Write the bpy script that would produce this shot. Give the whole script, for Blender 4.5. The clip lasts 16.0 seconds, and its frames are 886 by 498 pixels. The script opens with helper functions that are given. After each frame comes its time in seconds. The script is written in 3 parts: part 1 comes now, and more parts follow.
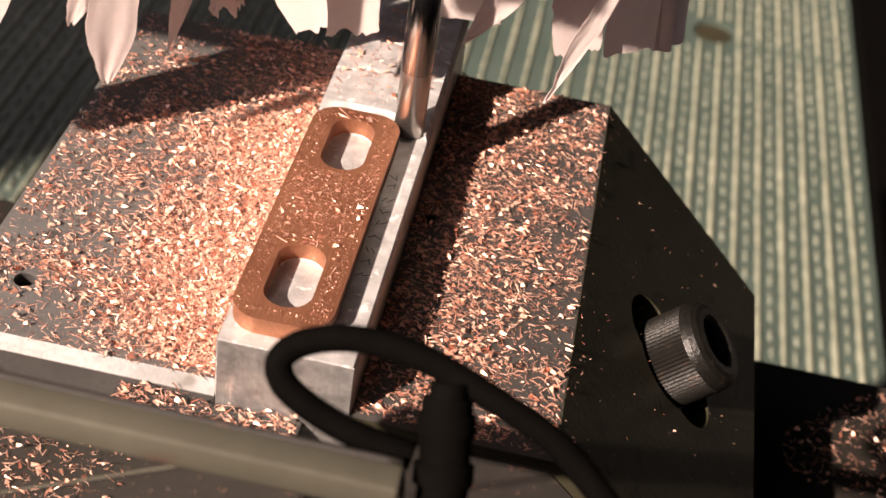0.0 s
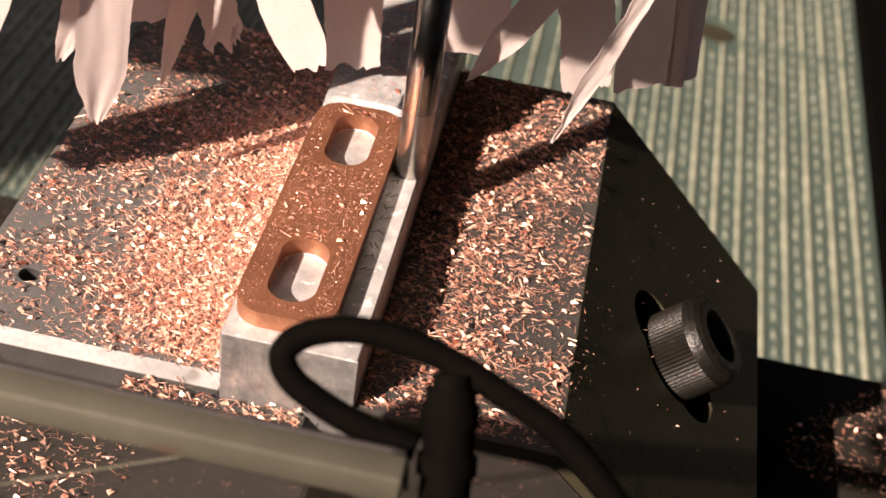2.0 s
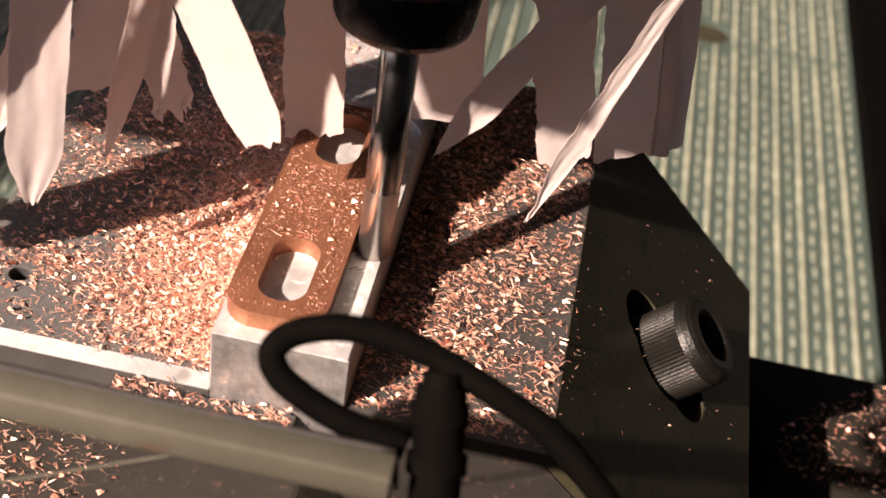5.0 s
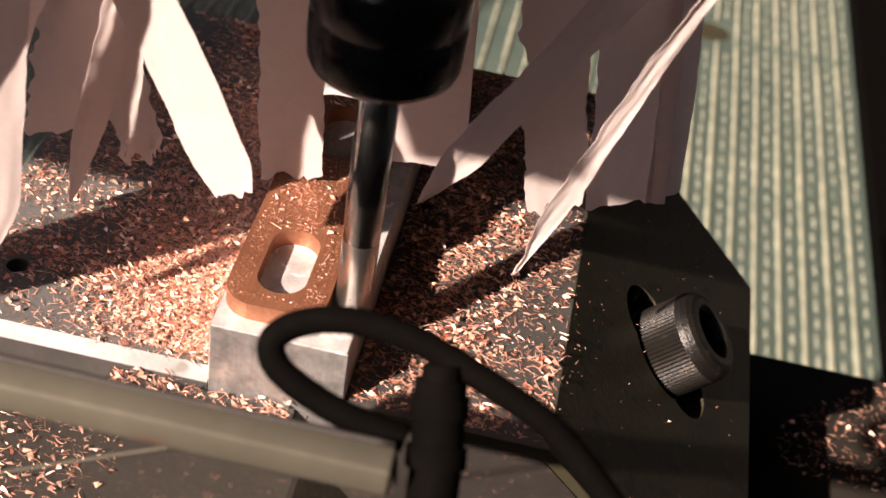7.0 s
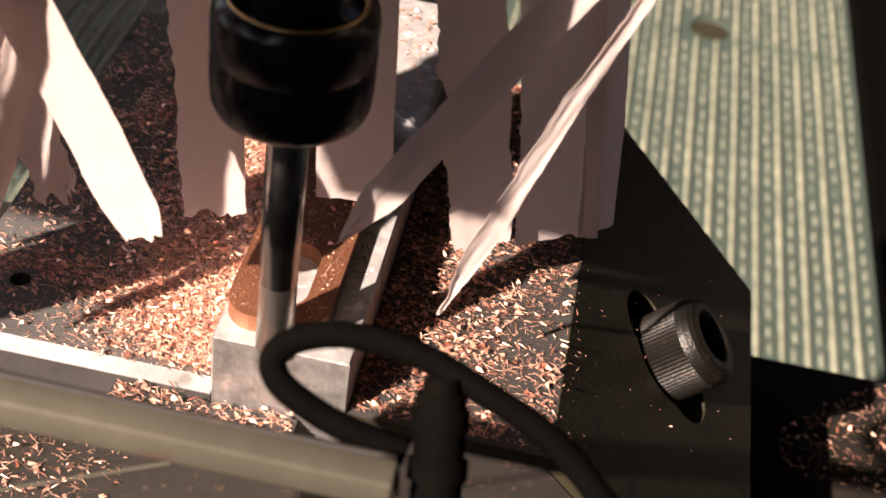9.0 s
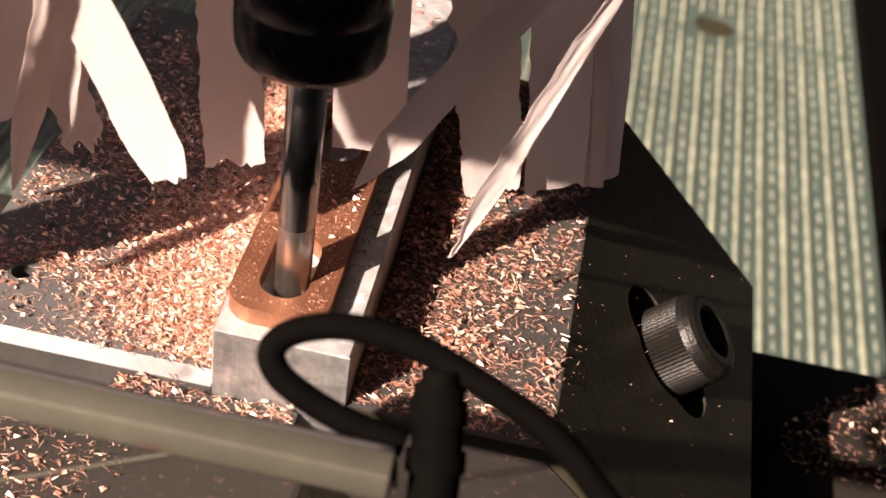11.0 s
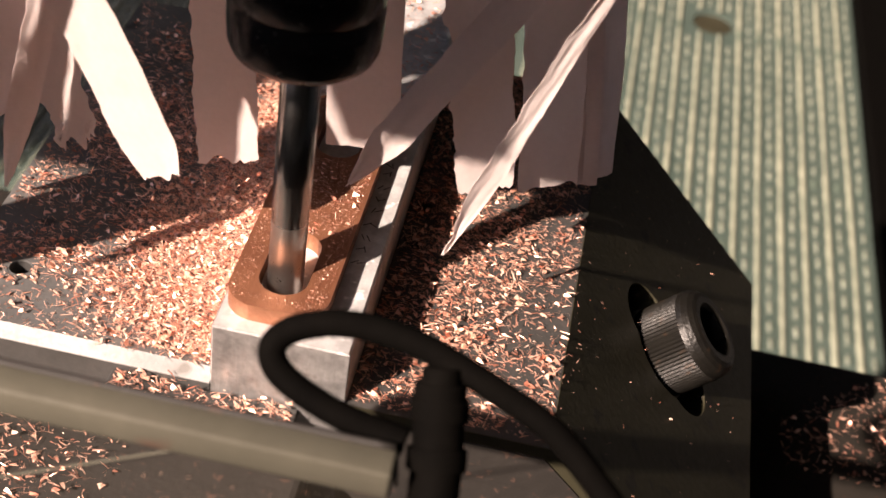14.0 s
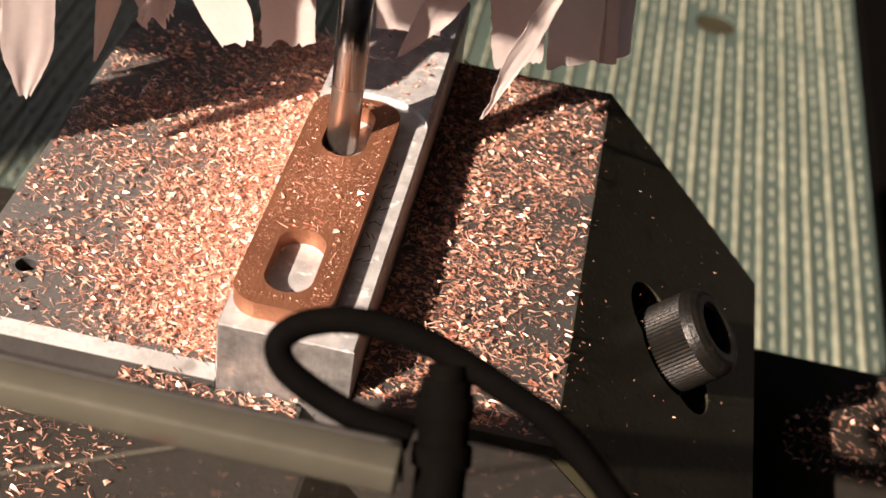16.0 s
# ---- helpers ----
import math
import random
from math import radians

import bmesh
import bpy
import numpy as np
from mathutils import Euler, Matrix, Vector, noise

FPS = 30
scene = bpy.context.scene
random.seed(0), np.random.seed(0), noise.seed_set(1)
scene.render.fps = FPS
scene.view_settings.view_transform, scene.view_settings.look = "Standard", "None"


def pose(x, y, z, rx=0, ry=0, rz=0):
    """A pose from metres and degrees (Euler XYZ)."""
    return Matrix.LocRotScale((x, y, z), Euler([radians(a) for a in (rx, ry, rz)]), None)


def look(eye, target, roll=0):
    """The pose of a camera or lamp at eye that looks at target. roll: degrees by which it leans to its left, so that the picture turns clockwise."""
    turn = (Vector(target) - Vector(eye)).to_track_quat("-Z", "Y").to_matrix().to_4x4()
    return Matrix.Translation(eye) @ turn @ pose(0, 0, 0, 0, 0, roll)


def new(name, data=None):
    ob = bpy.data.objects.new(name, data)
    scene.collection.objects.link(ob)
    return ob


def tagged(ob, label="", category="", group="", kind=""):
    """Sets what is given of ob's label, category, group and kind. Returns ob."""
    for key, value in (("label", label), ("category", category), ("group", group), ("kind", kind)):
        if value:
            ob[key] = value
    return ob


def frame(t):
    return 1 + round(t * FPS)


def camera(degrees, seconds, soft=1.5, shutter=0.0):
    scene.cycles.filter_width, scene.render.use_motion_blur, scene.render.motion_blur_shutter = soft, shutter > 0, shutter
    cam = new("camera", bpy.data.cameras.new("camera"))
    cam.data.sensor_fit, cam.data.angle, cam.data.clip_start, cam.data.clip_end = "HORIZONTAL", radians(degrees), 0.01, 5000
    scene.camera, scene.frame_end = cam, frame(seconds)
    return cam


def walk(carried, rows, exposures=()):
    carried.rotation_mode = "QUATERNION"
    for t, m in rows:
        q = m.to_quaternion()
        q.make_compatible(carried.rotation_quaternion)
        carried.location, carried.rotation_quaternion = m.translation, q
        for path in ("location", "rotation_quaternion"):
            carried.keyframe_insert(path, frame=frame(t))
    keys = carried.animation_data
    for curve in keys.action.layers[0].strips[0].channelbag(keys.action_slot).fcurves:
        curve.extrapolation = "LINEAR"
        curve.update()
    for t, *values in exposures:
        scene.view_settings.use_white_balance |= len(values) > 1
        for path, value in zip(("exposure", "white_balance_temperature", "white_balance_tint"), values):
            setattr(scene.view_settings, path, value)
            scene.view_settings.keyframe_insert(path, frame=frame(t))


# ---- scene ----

cam = camera(33.87, 16.0, soft=1.6, shutter=0.5)
walk(cam, [
    (0.0, pose(-0.00000, -0.00000, 0.16774, 50.723, -7.323, 9.952)),
    (0.5, pose(0.00016, -0.00025, 0.16758, 50.778, -7.285, 9.897)),
    (1.0, pose(0.00055, -0.00061, 0.16763, 50.770, -7.293, 10.007)),
    (1.5, pose(0.00061, -0.00144, 0.16697, 50.862, -7.279, 10.085)),
    (2.0, pose(0.00022, -0.00105, 0.16731, 50.740, -7.240, 10.054)),
    (2.5, pose(0.00039, -0.00107, 0.16751, 50.774, -7.173, 9.973)),
    (3.0, pose(0.00065, -0.00040, 0.16678, 50.771, -7.250, 9.772)),
    (3.5, pose(0.00049, 0.00024, 0.16674, 50.807, -7.374, 9.713)),
    (4.0, pose(0.00050, -0.00067, 0.16681, 50.826, -7.336, 9.788)),
    (6.5, pose(0.00105, -0.00093, 0.16624, 50.829, -7.390, 9.890)),
    (7.0, pose(0.00064, -0.00034, 0.16574, 50.662, -7.644, 10.048)),
    (7.5, pose(0.00050, -0.00046, 0.16546, 50.727, -7.567, 9.938)),
    (8.0, pose(0.00022, -0.00010, 0.16589, 50.744, -7.432, 9.753)),
    (8.5, pose(0.00033, 0.00085, 0.16641, 50.759, -7.245, 9.524)),
    (9.0, pose(0.00078, -0.00043, 0.16786, 50.709, -7.076, 9.712)),
    (11.5, pose(0.00157, -0.00085, 0.16747, 50.534, -7.090, 10.084)),
    (12.0, pose(0.00149, -0.00130, 0.16719, 50.545, -7.093, 10.212)),
    (12.5, pose(0.00090, -0.00100, 0.16682, 50.483, -7.204, 10.180)),
    (13.0, pose(0.00083, -0.00167, 0.16724, 50.443, -7.178, 10.216)),
    (13.5, pose(0.00073, -0.00097, 0.16695, 50.403, -7.227, 10.106)),
    (14.0, pose(0.00092, -0.00024, 0.16714, 50.421, -7.321, 9.971)),
    (14.5, pose(0.00080, -0.00072, 0.16741, 50.444, -7.371, 9.984)),
    (15.0, pose(0.00096, -0.00169, 0.16712, 50.531, -7.307, 10.044)),
    (15.5, pose(0.00086, -0.00190, 0.16744, 50.434, -7.324, 10.191)),
    (16.0, pose(0.00064, -0.00112, 0.16732, 50.413, -7.353, 10.100)),
], exposures=[(0.0, 1.30, 7050, 25), (2.6, 1.30, 7050, 25), (3.5, 1.42, 7050, 26), (4.2, 1.46, 7050, 26), (6.5, 1.52, 7000, 26), (9.0, 1.62, 7050, 25), (11.5, 1.60, 7000, 24), (14.2, 1.54, 7000, 25), (14.9, 1.30, 7050, 22), (16.0, 1.30, 7050, 22)])
cam.data.dof.use_dof, cam.data.dof.focus_distance, cam.data.dof.aperture_fstop = True, 0.25, 34.0

MM = 0.001
V = Vector

# ---------------------------------------------------------------- light
SUN_WAY = V((0.90, 1.15, -1.0)).normalized()
world = bpy.data.worlds.new("daylight")
scene.world = world
world.use_nodes = True
wn, wl = world.node_tree.nodes, world.node_tree.links
sky = wn.new("ShaderNodeTexSky")
sky.sky_type, sky.sun_disc = "NISHITA", False
sky.sun_elevation = math.asin(-SUN_WAY.z)
sky.sun_rotation = math.atan2(-SUN_WAY.x, -SUN_WAY.y)
wn["Background"].inputs["Strength"].default_value = 0.085
wl.new(sky.outputs[0], wn["Background"].inputs["Color"])
sun = new("sun", bpy.data.lights.new("sun", "SUN"))
sun.data.energy, sun.data.angle, sun.data.color = 5.0, radians(0.9), (1.0, 0.90, 0.76)
sun.matrix_world = look((-0.9, -1.0, 1.2), V((-0.9, -1.0, 1.2)) + SUN_WAY)


# ---------------------------------------------------------------- materials
def mix_rgb(nt, fac, a, b):
    n = nt.nodes.new("ShaderNodeMix")
    n.data_type = "RGBA"
    nt.links.new(fac, n.inputs[0])
    for sock, v in ((n.inputs[6], a), (n.inputs[7], b)):
        if isinstance(v, tuple):
            sock.default_value = (*v, 1)
        else:
            nt.links.new(v, sock)
    return n.outputs[2]


def tex_noise(nt, scale, detail=4, stretch=None, rough=0.6):
    n = nt.nodes.new("ShaderNodeTexNoise")
    n.inputs["Scale"].default_value, n.inputs["Detail"].default_value, n.inputs["Roughness"].default_value = scale, detail, rough
    co = nt.nodes.new("ShaderNodeTexCoord")
    if stretch:
        mp = nt.nodes.new("ShaderNodeMapping")
        mp.inputs["Scale"].default_value = stretch
        nt.links.new(co.outputs["Object"], mp.inputs[0])
        nt.links.new(mp.outputs[0], n.inputs[0])
    else:
        nt.links.new(co.outputs["Object"], n.inputs[0])
    return n.outputs[0]


def ramp(nt, fac, lo, hi):
    n = nt.nodes.new("ShaderNodeMapRange")
    n.inputs[1].default_value, n.inputs[2].default_value = lo, hi
    nt.links.new(fac, n.inputs[0])
    return n.outputs[0]


def surface(name, a, b, scale, metal=0.0, rough=0.5, rough2=None, fine=None, bump=0.0, stretch=None, spots=None, spot_scale=120, vary=None):
    """Two colours mixed by a large and a fine noise; fine: noise scale of grain and relief; spots: colour of stains."""
    m = bpy.data.materials.new(name)
    m.use_nodes = True
    nt = m.node_tree
    bs = nt.nodes["Principled BSDF"]
    big = ramp(nt, tex_noise(nt, scale, 5), 0.35, 0.65)
    col = mix_rgb(nt, big, a, b)
    grain = tex_noise(nt, fine or scale * 8, 3, stretch)
    g = ramp(nt, grain, 0.3, 0.75)
    dark = tuple(0.72 * (x + y) / 2 for x, y in zip(a, b))
    sc = nt.nodes.new("ShaderNodeMath")
    sc.operation = "MULTIPLY"
    sc.inputs[1].default_value = 0.45
    nt.links.new(g, sc.inputs[0])
    col = mix_rgb(nt, sc.outputs[0], col, dark)
    if spots:
        col = mix_rgb(nt, ramp(nt, tex_noise(nt, spot_scale, 2), 0.62, 0.70), col, spots)
    if vary:
        info = nt.nodes.new("ShaderNodeNewGeometry")
        col = mix_rgb(nt, ramp(nt, info.outputs["Random Per Island"], 0.5, 1.05), col, vary)
    nt.links.new(col, bs.inputs["Base Color"])
    bs.inputs["Metallic"].default_value = metal
    r = nt.nodes.new("ShaderNodeMapRange")
    r.inputs[3].default_value, r.inputs[4].default_value = rough, rough if rough2 is None else rough2
    nt.links.new(grain, r.inputs[0])
    nt.links.new(r.outputs[0], bs.inputs["Roughness"])
    if bump:
        bn = nt.nodes.new("ShaderNodeBump")
        bn.inputs["Strength"].default_value, bn.inputs["Distance"].default_value = bump, 0.0004
        nt.links.new(grain, bn.inputs["Height"])
        nt.links.new(bn.outputs[0], bs.inputs["Normal"])
    return m


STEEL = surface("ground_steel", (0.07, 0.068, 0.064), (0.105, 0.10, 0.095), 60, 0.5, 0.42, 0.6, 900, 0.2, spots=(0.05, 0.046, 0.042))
NOSE = surface("turned_steel", (0.30, 0.29, 0.27), (0.40, 0.385, 0.36), 90, 0.85, 0.3, 0.45, 1200, 0.1)
# Darker and more olive than ground_steel.
DARK_STEEL = surface("dark_olive_steel", (0.038, 0.034, 0.019), (0.058, 0.052, 0.030), 45, 0.3, 0.45, 0.62, 700, 0.2, spots=(0.026, 0.022, 0.017), spot_scale=200)
# Paler copy of ground_steel: the left top's stronger light is in its colour.
LIT_STEEL = surface("sunlit_jaw_steel", (0.17, 0.168, 0.163), (0.23, 0.225, 0.215), 60, 0.55, 0.4, 0.58, 900, 0.15, spots=(0.10, 0.095, 0.09))
ALU = surface("milled_aluminium", (0.42, 0.41, 0.405), (0.70, 0.69, 0.68), 260, 0.4, 0.36, 0.6, 500, 0.3, stretch=(1.0, 0.25, 1.0), spots=(0.88, 0.86, 0.84), spot_scale=330)
COPPER = surface("brushed_copper", (0.25, 0.10, 0.055), (0.36, 0.155, 0.085), 110, 0.6, 0.36, 0.56, 1300, 0.35, stretch=(1.0, 0.35, 1.0), spots=(0.24, 0.095, 0.055), spot_scale=300)
CHIP = surface("copper_shavings", (0.89, 0.39, 0.26), (0.97, 0.69, 0.54), 700, 0.5, 0.24, 0.5, 2500, 0.2, vary=(0.42, 0.11, 0.06))
BLACK = surface("blackened_steel", (0.006, 0.0055, 0.0055), (0.011, 0.010, 0.010), 80, 0.0, 0.18, 0.32, 900, 0.05)
BLACK.node_tree.nodes["Principled BSDF"].inputs["Specular IOR Level"].default_value = 0.35
BOLT = surface("black_oxide", (0.007, 0.0062, 0.0052), (0.013, 0.0115, 0.009), 200, 0.3, 0.30, 0.5, 1500, 0.3, spots=(0.03, 0.018, 0.011), spot_scale=400)
CARBIDE = surface("polished_carbide", (0.42, 0.40, 0.38), (0.50, 0.48, 0.46), 120, 1.0, 0.12, 0.2, 700, 0.02)
FLUTES = surface("spinning_flutes", (0.36, 0.33, 0.30), (0.46, 0.42, 0.39), 120, 0.95, 0.24, 0.34, 700, 0.02)
RUNOUT = surface("flute_runout_steel", (0.38, 0.355, 0.33), (0.47, 0.44, 0.41), 120, 1.0, 0.17, 0.26, 700, 0.02)
BRASS = surface("brass_collet", (0.55, 0.40, 0.18), (0.65, 0.48, 0.24), 150, 0.9, 0.25, 0.4, 900, 0.05)
# White paper, its base tinted pink for light bounced off the copper.
PAPER = surface("pink_lit_torn_paper", (0.78, 0.70, 0.675), (0.83, 0.76, 0.735), 60, 0.0, 0.75, 0.9, 900, 0.12)
GREEN = surface("green_ribbed_sheet", (0.050, 0.072, 0.060), (0.070, 0.096, 0.080), 18, 0.0, 0.4, 0.6, 250, 0.3, spots=(0.04, 0.06, 0.05), spot_scale=40)
CREST = surface("worn_rib_crest", (0.34, 0.34, 0.25), (0.20, 0.22, 0.165), 30, 0.0, 0.33, 0.5, 300, 0.2, spots=(0.11, 0.14, 0.105), spot_scale=22)
STUD = surface("mat_stud", (0.17, 0.19, 0.145), (0.24, 0.255, 0.20), 30, 0.0, 0.33, 0.5, 300, 0.2, spots=(0.11, 0.14, 0.105), spot_scale=22)
CHAMFER = surface("scuffed_chamfer", (0.21, 0.205, 0.20), (0.30, 0.29, 0.285), 90, 0.4, 0.6, 0.75, 1200, 0.15, spots=(0.14, 0.13, 0.12))
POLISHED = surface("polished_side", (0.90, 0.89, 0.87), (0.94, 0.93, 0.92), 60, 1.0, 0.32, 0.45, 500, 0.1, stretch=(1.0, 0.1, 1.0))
# Dark tone and streaks hold the hose's shade and reflections on the end.
ALU_END = surface("shaded_end_aluminium", (0.16, 0.155, 0.15), (0.42, 0.40, 0.385), 200, 0.6, 0.3, 0.5, 700, 0.4, stretch=(1.0, 1.0, 0.12), spots=(0.16, 0.14, 0.13), spot_scale=200)
TABLE = surface("grimy_table", (0.014, 0.012, 0.0095), (0.026, 0.022, 0.018), 40, 0.1, 0.6, 0.8, 500, 0.3, spots=(0.05, 0.028, 0.02), spot_scale=500)
# Near-black for the base step, ledge foot, jaw front sheet and panel line.
NEAR_BLACK = surface("near_black_matte", (0.012, 0.010, 0.008), (0.022, 0.018, 0.015), 40, 0.1, 0.6, 0.8, 500, 0.3, spots=(0.05, 0.028, 0.02), spot_scale=500)
RUBBER = surface("black_rubber", (0.0013, 0.0011, 0.0009), (0.0024, 0.002, 0.0016), 150, 0.0, 0.75, 0.9, 800, 0.1)
RUBBER.node_tree.nodes["Principled BSDF"].inputs["Specular IOR Level"].default_value = 0.03
BEIGE = surface("dull_olive_plastic", (0.060, 0.056, 0.041), (0.090, 0.083, 0.062), 45, 0.0, 0.6, 0.85, 300, 0.1, spots=(0.075, 0.042, 0.03), spot_scale=70)
BEIGE.node_tree.nodes["Principled BSDF"].inputs["Specular IOR Level"].default_value = 0.25
TABLE.node_tree.nodes["Principled BSDF"].inputs["Specular IOR Level"].default_value = 0.2
WALL = surface("light_blocking_wall", (0.085, 0.083, 0.078), (0.12, 0.117, 0.11), 6, 0.0, 0.5, 0.7, 200, 0.05)
INK = surface("black_ink", (0.02, 0.02, 0.02), (0.03, 0.03, 0.03), 300, 0.0, 0.6)
pn = PAPER.node_tree
thin = pn.nodes.new("ShaderNodeBsdfTranslucent")
thin.inputs[0].default_value = (0.86, 0.76, 0.73, 1)
both = pn.nodes.new("ShaderNodeMixShader")
both.inputs[0].default_value = 0.58
pn.links.new(pn.nodes["Principled BSDF"].outputs[0], both.inputs[1])
pn.links.new(thin.outputs[0], both.inputs[2])
pn.links.new(both.outputs[0], pn.nodes["Material Output"].inputs[0])
CLEAR = bpy.data.materials.new("clear_acrylic")
CLEAR.use_nodes = True
cn = CLEAR.node_tree
see = cn.nodes.new("ShaderNodeBsdfTransparent")
haze = cn.nodes.new("ShaderNodeMixShader")
haze.inputs[0].default_value = 0.012
cn.nodes["Principled BSDF"].inputs["Base Color"].default_value = (0.42, 0.36, 0.28, 1)
cn.nodes["Principled BSDF"].inputs["Roughness"].default_value = 0.25
cn.links.new(see.outputs[0], haze.inputs[1])
cn.links.new(cn.nodes["Principled BSDF"].outputs[0], haze.inputs[2])
cn.links.new(haze.outputs[0], cn.nodes["Material Output"].inputs[0])


# ---------------------------------------------------------------- mesh tools
def mesh_of(name, bm, material, smooth=False):
    me = bpy.data.meshes.new(name)
    bmesh.ops.recalc_face_normals(bm, faces=bm.faces)
    bm.to_mesh(me)
    bm.free()
    me.materials.append(material)
    if smooth:
        me.shade_smooth()
    return me


def part(name, bm, material, parent=None, label="", smooth=False):
    ob = new(name, mesh_of(name, bm, material, smooth))
    if parent:
        ob.parent = parent
    return tagged(ob, label)


def thing(name, label, category, at=(0, 0, 0), group="", kind=""):
    e = new(name)
    e.empty_display_size = 0.01
    e.location = at
    return tagged(e, label, category, group, kind)


def box(x0, x1, y0, y1, z0, z1, bevel=0.0, segs=2):
    """A bevelled box, in millimetres."""
    bm = bmesh.new()
    bmesh.ops.create_cube(bm, size=1)
    for v in bm.verts:
        v.co = V(((x0 + x1) / 2 + v.co.x * (x1 - x0), (y0 + y1) / 2 + v.co.y * (y1 - y0), (z0 + z1) / 2 + v.co.z * (z1 - z0))) * MM
    if bevel:
        bmesh.ops.bevel(bm, geom=list(bm.edges), offset=bevel * MM, segments=segs, affect="EDGES", profile=0.5)
    return bm


def prism(outline, y0, y1, axis="y"):
    """An outline of (a, b) in millimetres pushed along an axis: y: (x, z); z: (x, y)."""
    bm = bmesh.new()
    def at(a, b, c):
        return V((a, c, b) if axis == "y" else (a, b, c)) * MM
    lo = [bm.verts.new(at(a, b, y0)) for a, b in outline]
    hi = [bm.verts.new(at(a, b, y1)) for a, b in outline]
    bm.faces.new(lo)
    bm.faces.new(hi[::-1])
    n = len(lo)
    for i in range(n):
        bm.faces.new((lo[i], hi[i], hi[(i + 1) % n], lo[(i + 1) % n]))
    return bm


def round_rect(x0, x1, y0, y1, r, n=8):
    pts = []
    for cx, cy, a0 in ((x1 - r, y1 - r, 0), (x0 + r, y1 - r, 90), (x0 + r, y0 + r, 180), (x1 - r, y0 + r, 270)):
        for i in range(n + 1):
            a = radians(a0 + 90 * i / n)
            pts.append((cx + r * math.cos(a), cy + r * math.sin(a)))
    return pts


def lathe(profile, n=64, zmove=0.0):
    """Profile of (radius, z) in millimetres turned about the z axis; closed at both ends where the radius is 0."""
    bm = bmesh.new()
    rings = []
    for r, z in profile:
        if r < 1e-6:
            rings.append([bm.verts.new((0, 0, (z + zmove) * MM))])
        else:
            rings.append([bm.verts.new((r * MM * math.cos(2 * math.pi * i / n), r * MM * math.sin(2 * math.pi * i / n), (z + zmove) * MM)) for i in range(n)])
    for a, b in zip(rings, rings[1:]):
        for i in range(n):
            j = (i + 1) % n
            q = [a[i % len(a)], a[j % len(a)], b[j % len(b)], b[i % len(b)]]
            q = [v for k, v in enumerate(q) if v not in q[:k]]
            if len(q) > 2:
                bm.faces.new(q)
    return bm


def tube(points, radius, n=14):
    """A round hose through points in millimetres, smoothed."""
    pts = [V(p) for p in points]
    fine = []
    for i in range(len(pts) - 1):
        p0, p1, p2, p3 = pts[max(i - 1, 0)], pts[i], pts[i + 1], pts[min(i + 2, len(pts) - 1)]
        for k in range(8):
            t = k / 8
            fine.append(0.5 * (2 * p1 + (p2 - p0) * t + (2 * p0 - 5 * p1 + 4 * p2 - p3) * t * t + (3 * p1 - p0 - 3 * p2 + p3) * t ** 3))
    fine.append(pts[-1])
    bm = bmesh.new()
    rings = []
    side = V((0, 0, 1))
    for i, p in enumerate(fine):
        way = (fine[min(i + 1, len(fine) - 1)] - fine[max(i - 1, 0)]).normalized()
        u = way.cross(side).normalized()
        w = u.cross(way).normalized()
        side = w
        rings.append([bm.verts.new((p + radius * (math.cos(a) * u + math.sin(a) * w)) * MM) for a in (2 * math.pi * k / n for k in range(n))])
    for a, b in zip(rings, rings[1:]):
        for i in range(n):
            bm.faces.new((a[i], a[(i + 1) % n], b[(i + 1) % n], b[i]))
    bm.faces.new(rings[0])
    bm.faces.new(rings[-1][::-1])
    return bm


def cut(ob, *cutters):
    """Cuts the solids out of ob's mesh for good."""
    for bm in cutters:
        bmesh.ops.recalc_face_normals(bm, faces=bm.faces)
        tool = new("cutter", mesh_of("cutter", bm, STEEL))
        mod = ob.modifiers.new("cut", "BOOLEAN")
        mod.object, mod.operation, mod.solver = tool, "DIFFERENCE", "EXACT"
        dg = bpy.context.evaluated_depsgraph_get()
        me = bpy.data.meshes.new_from_object(ob.evaluated_get(dg))
        ob.modifiers.clear()
        ob.data = me
        bpy.data.objects.remove(tool)
    return ob


def bend(me, m):
    me.transform(m)
    return me


# ---------------------------------------------------------------- floor mat, table, and unseen walls that cut sky light
BED_Z = -400.0
RIB = 15.8


def rib_mesh(seed, y0, y1):
    bm = bmesh.new()
    rows = []
    y = y0
    while y <= y1 + 0.01:
        k = 0.66 + 0.4 * noise.noise((seed * 3.3, y * 0.02, 1.0)) + 0.16 * math.sin(y * 0.30 + seed)
        d = 0.5 * noise.noise((seed * 7.7, y * 0.008, 5.0))
        rows.append([bm.verts.new(V((dx * k + d, y, BED_Z + dz)) * MM) for dx, dz in ((-2.6, -0.3), (-1.5, 1.7), (0.0, 2.5), (1.5, 1.7), (2.6, -0.3))])
        y += 5.0
    for a, b in zip(rows, rows[1:]):
        for i in range(4):
            bm.faces.new((a[i], a[i + 1], b[i + 1], b[i]))
    return mesh_of("rib", bm, CREST, True)


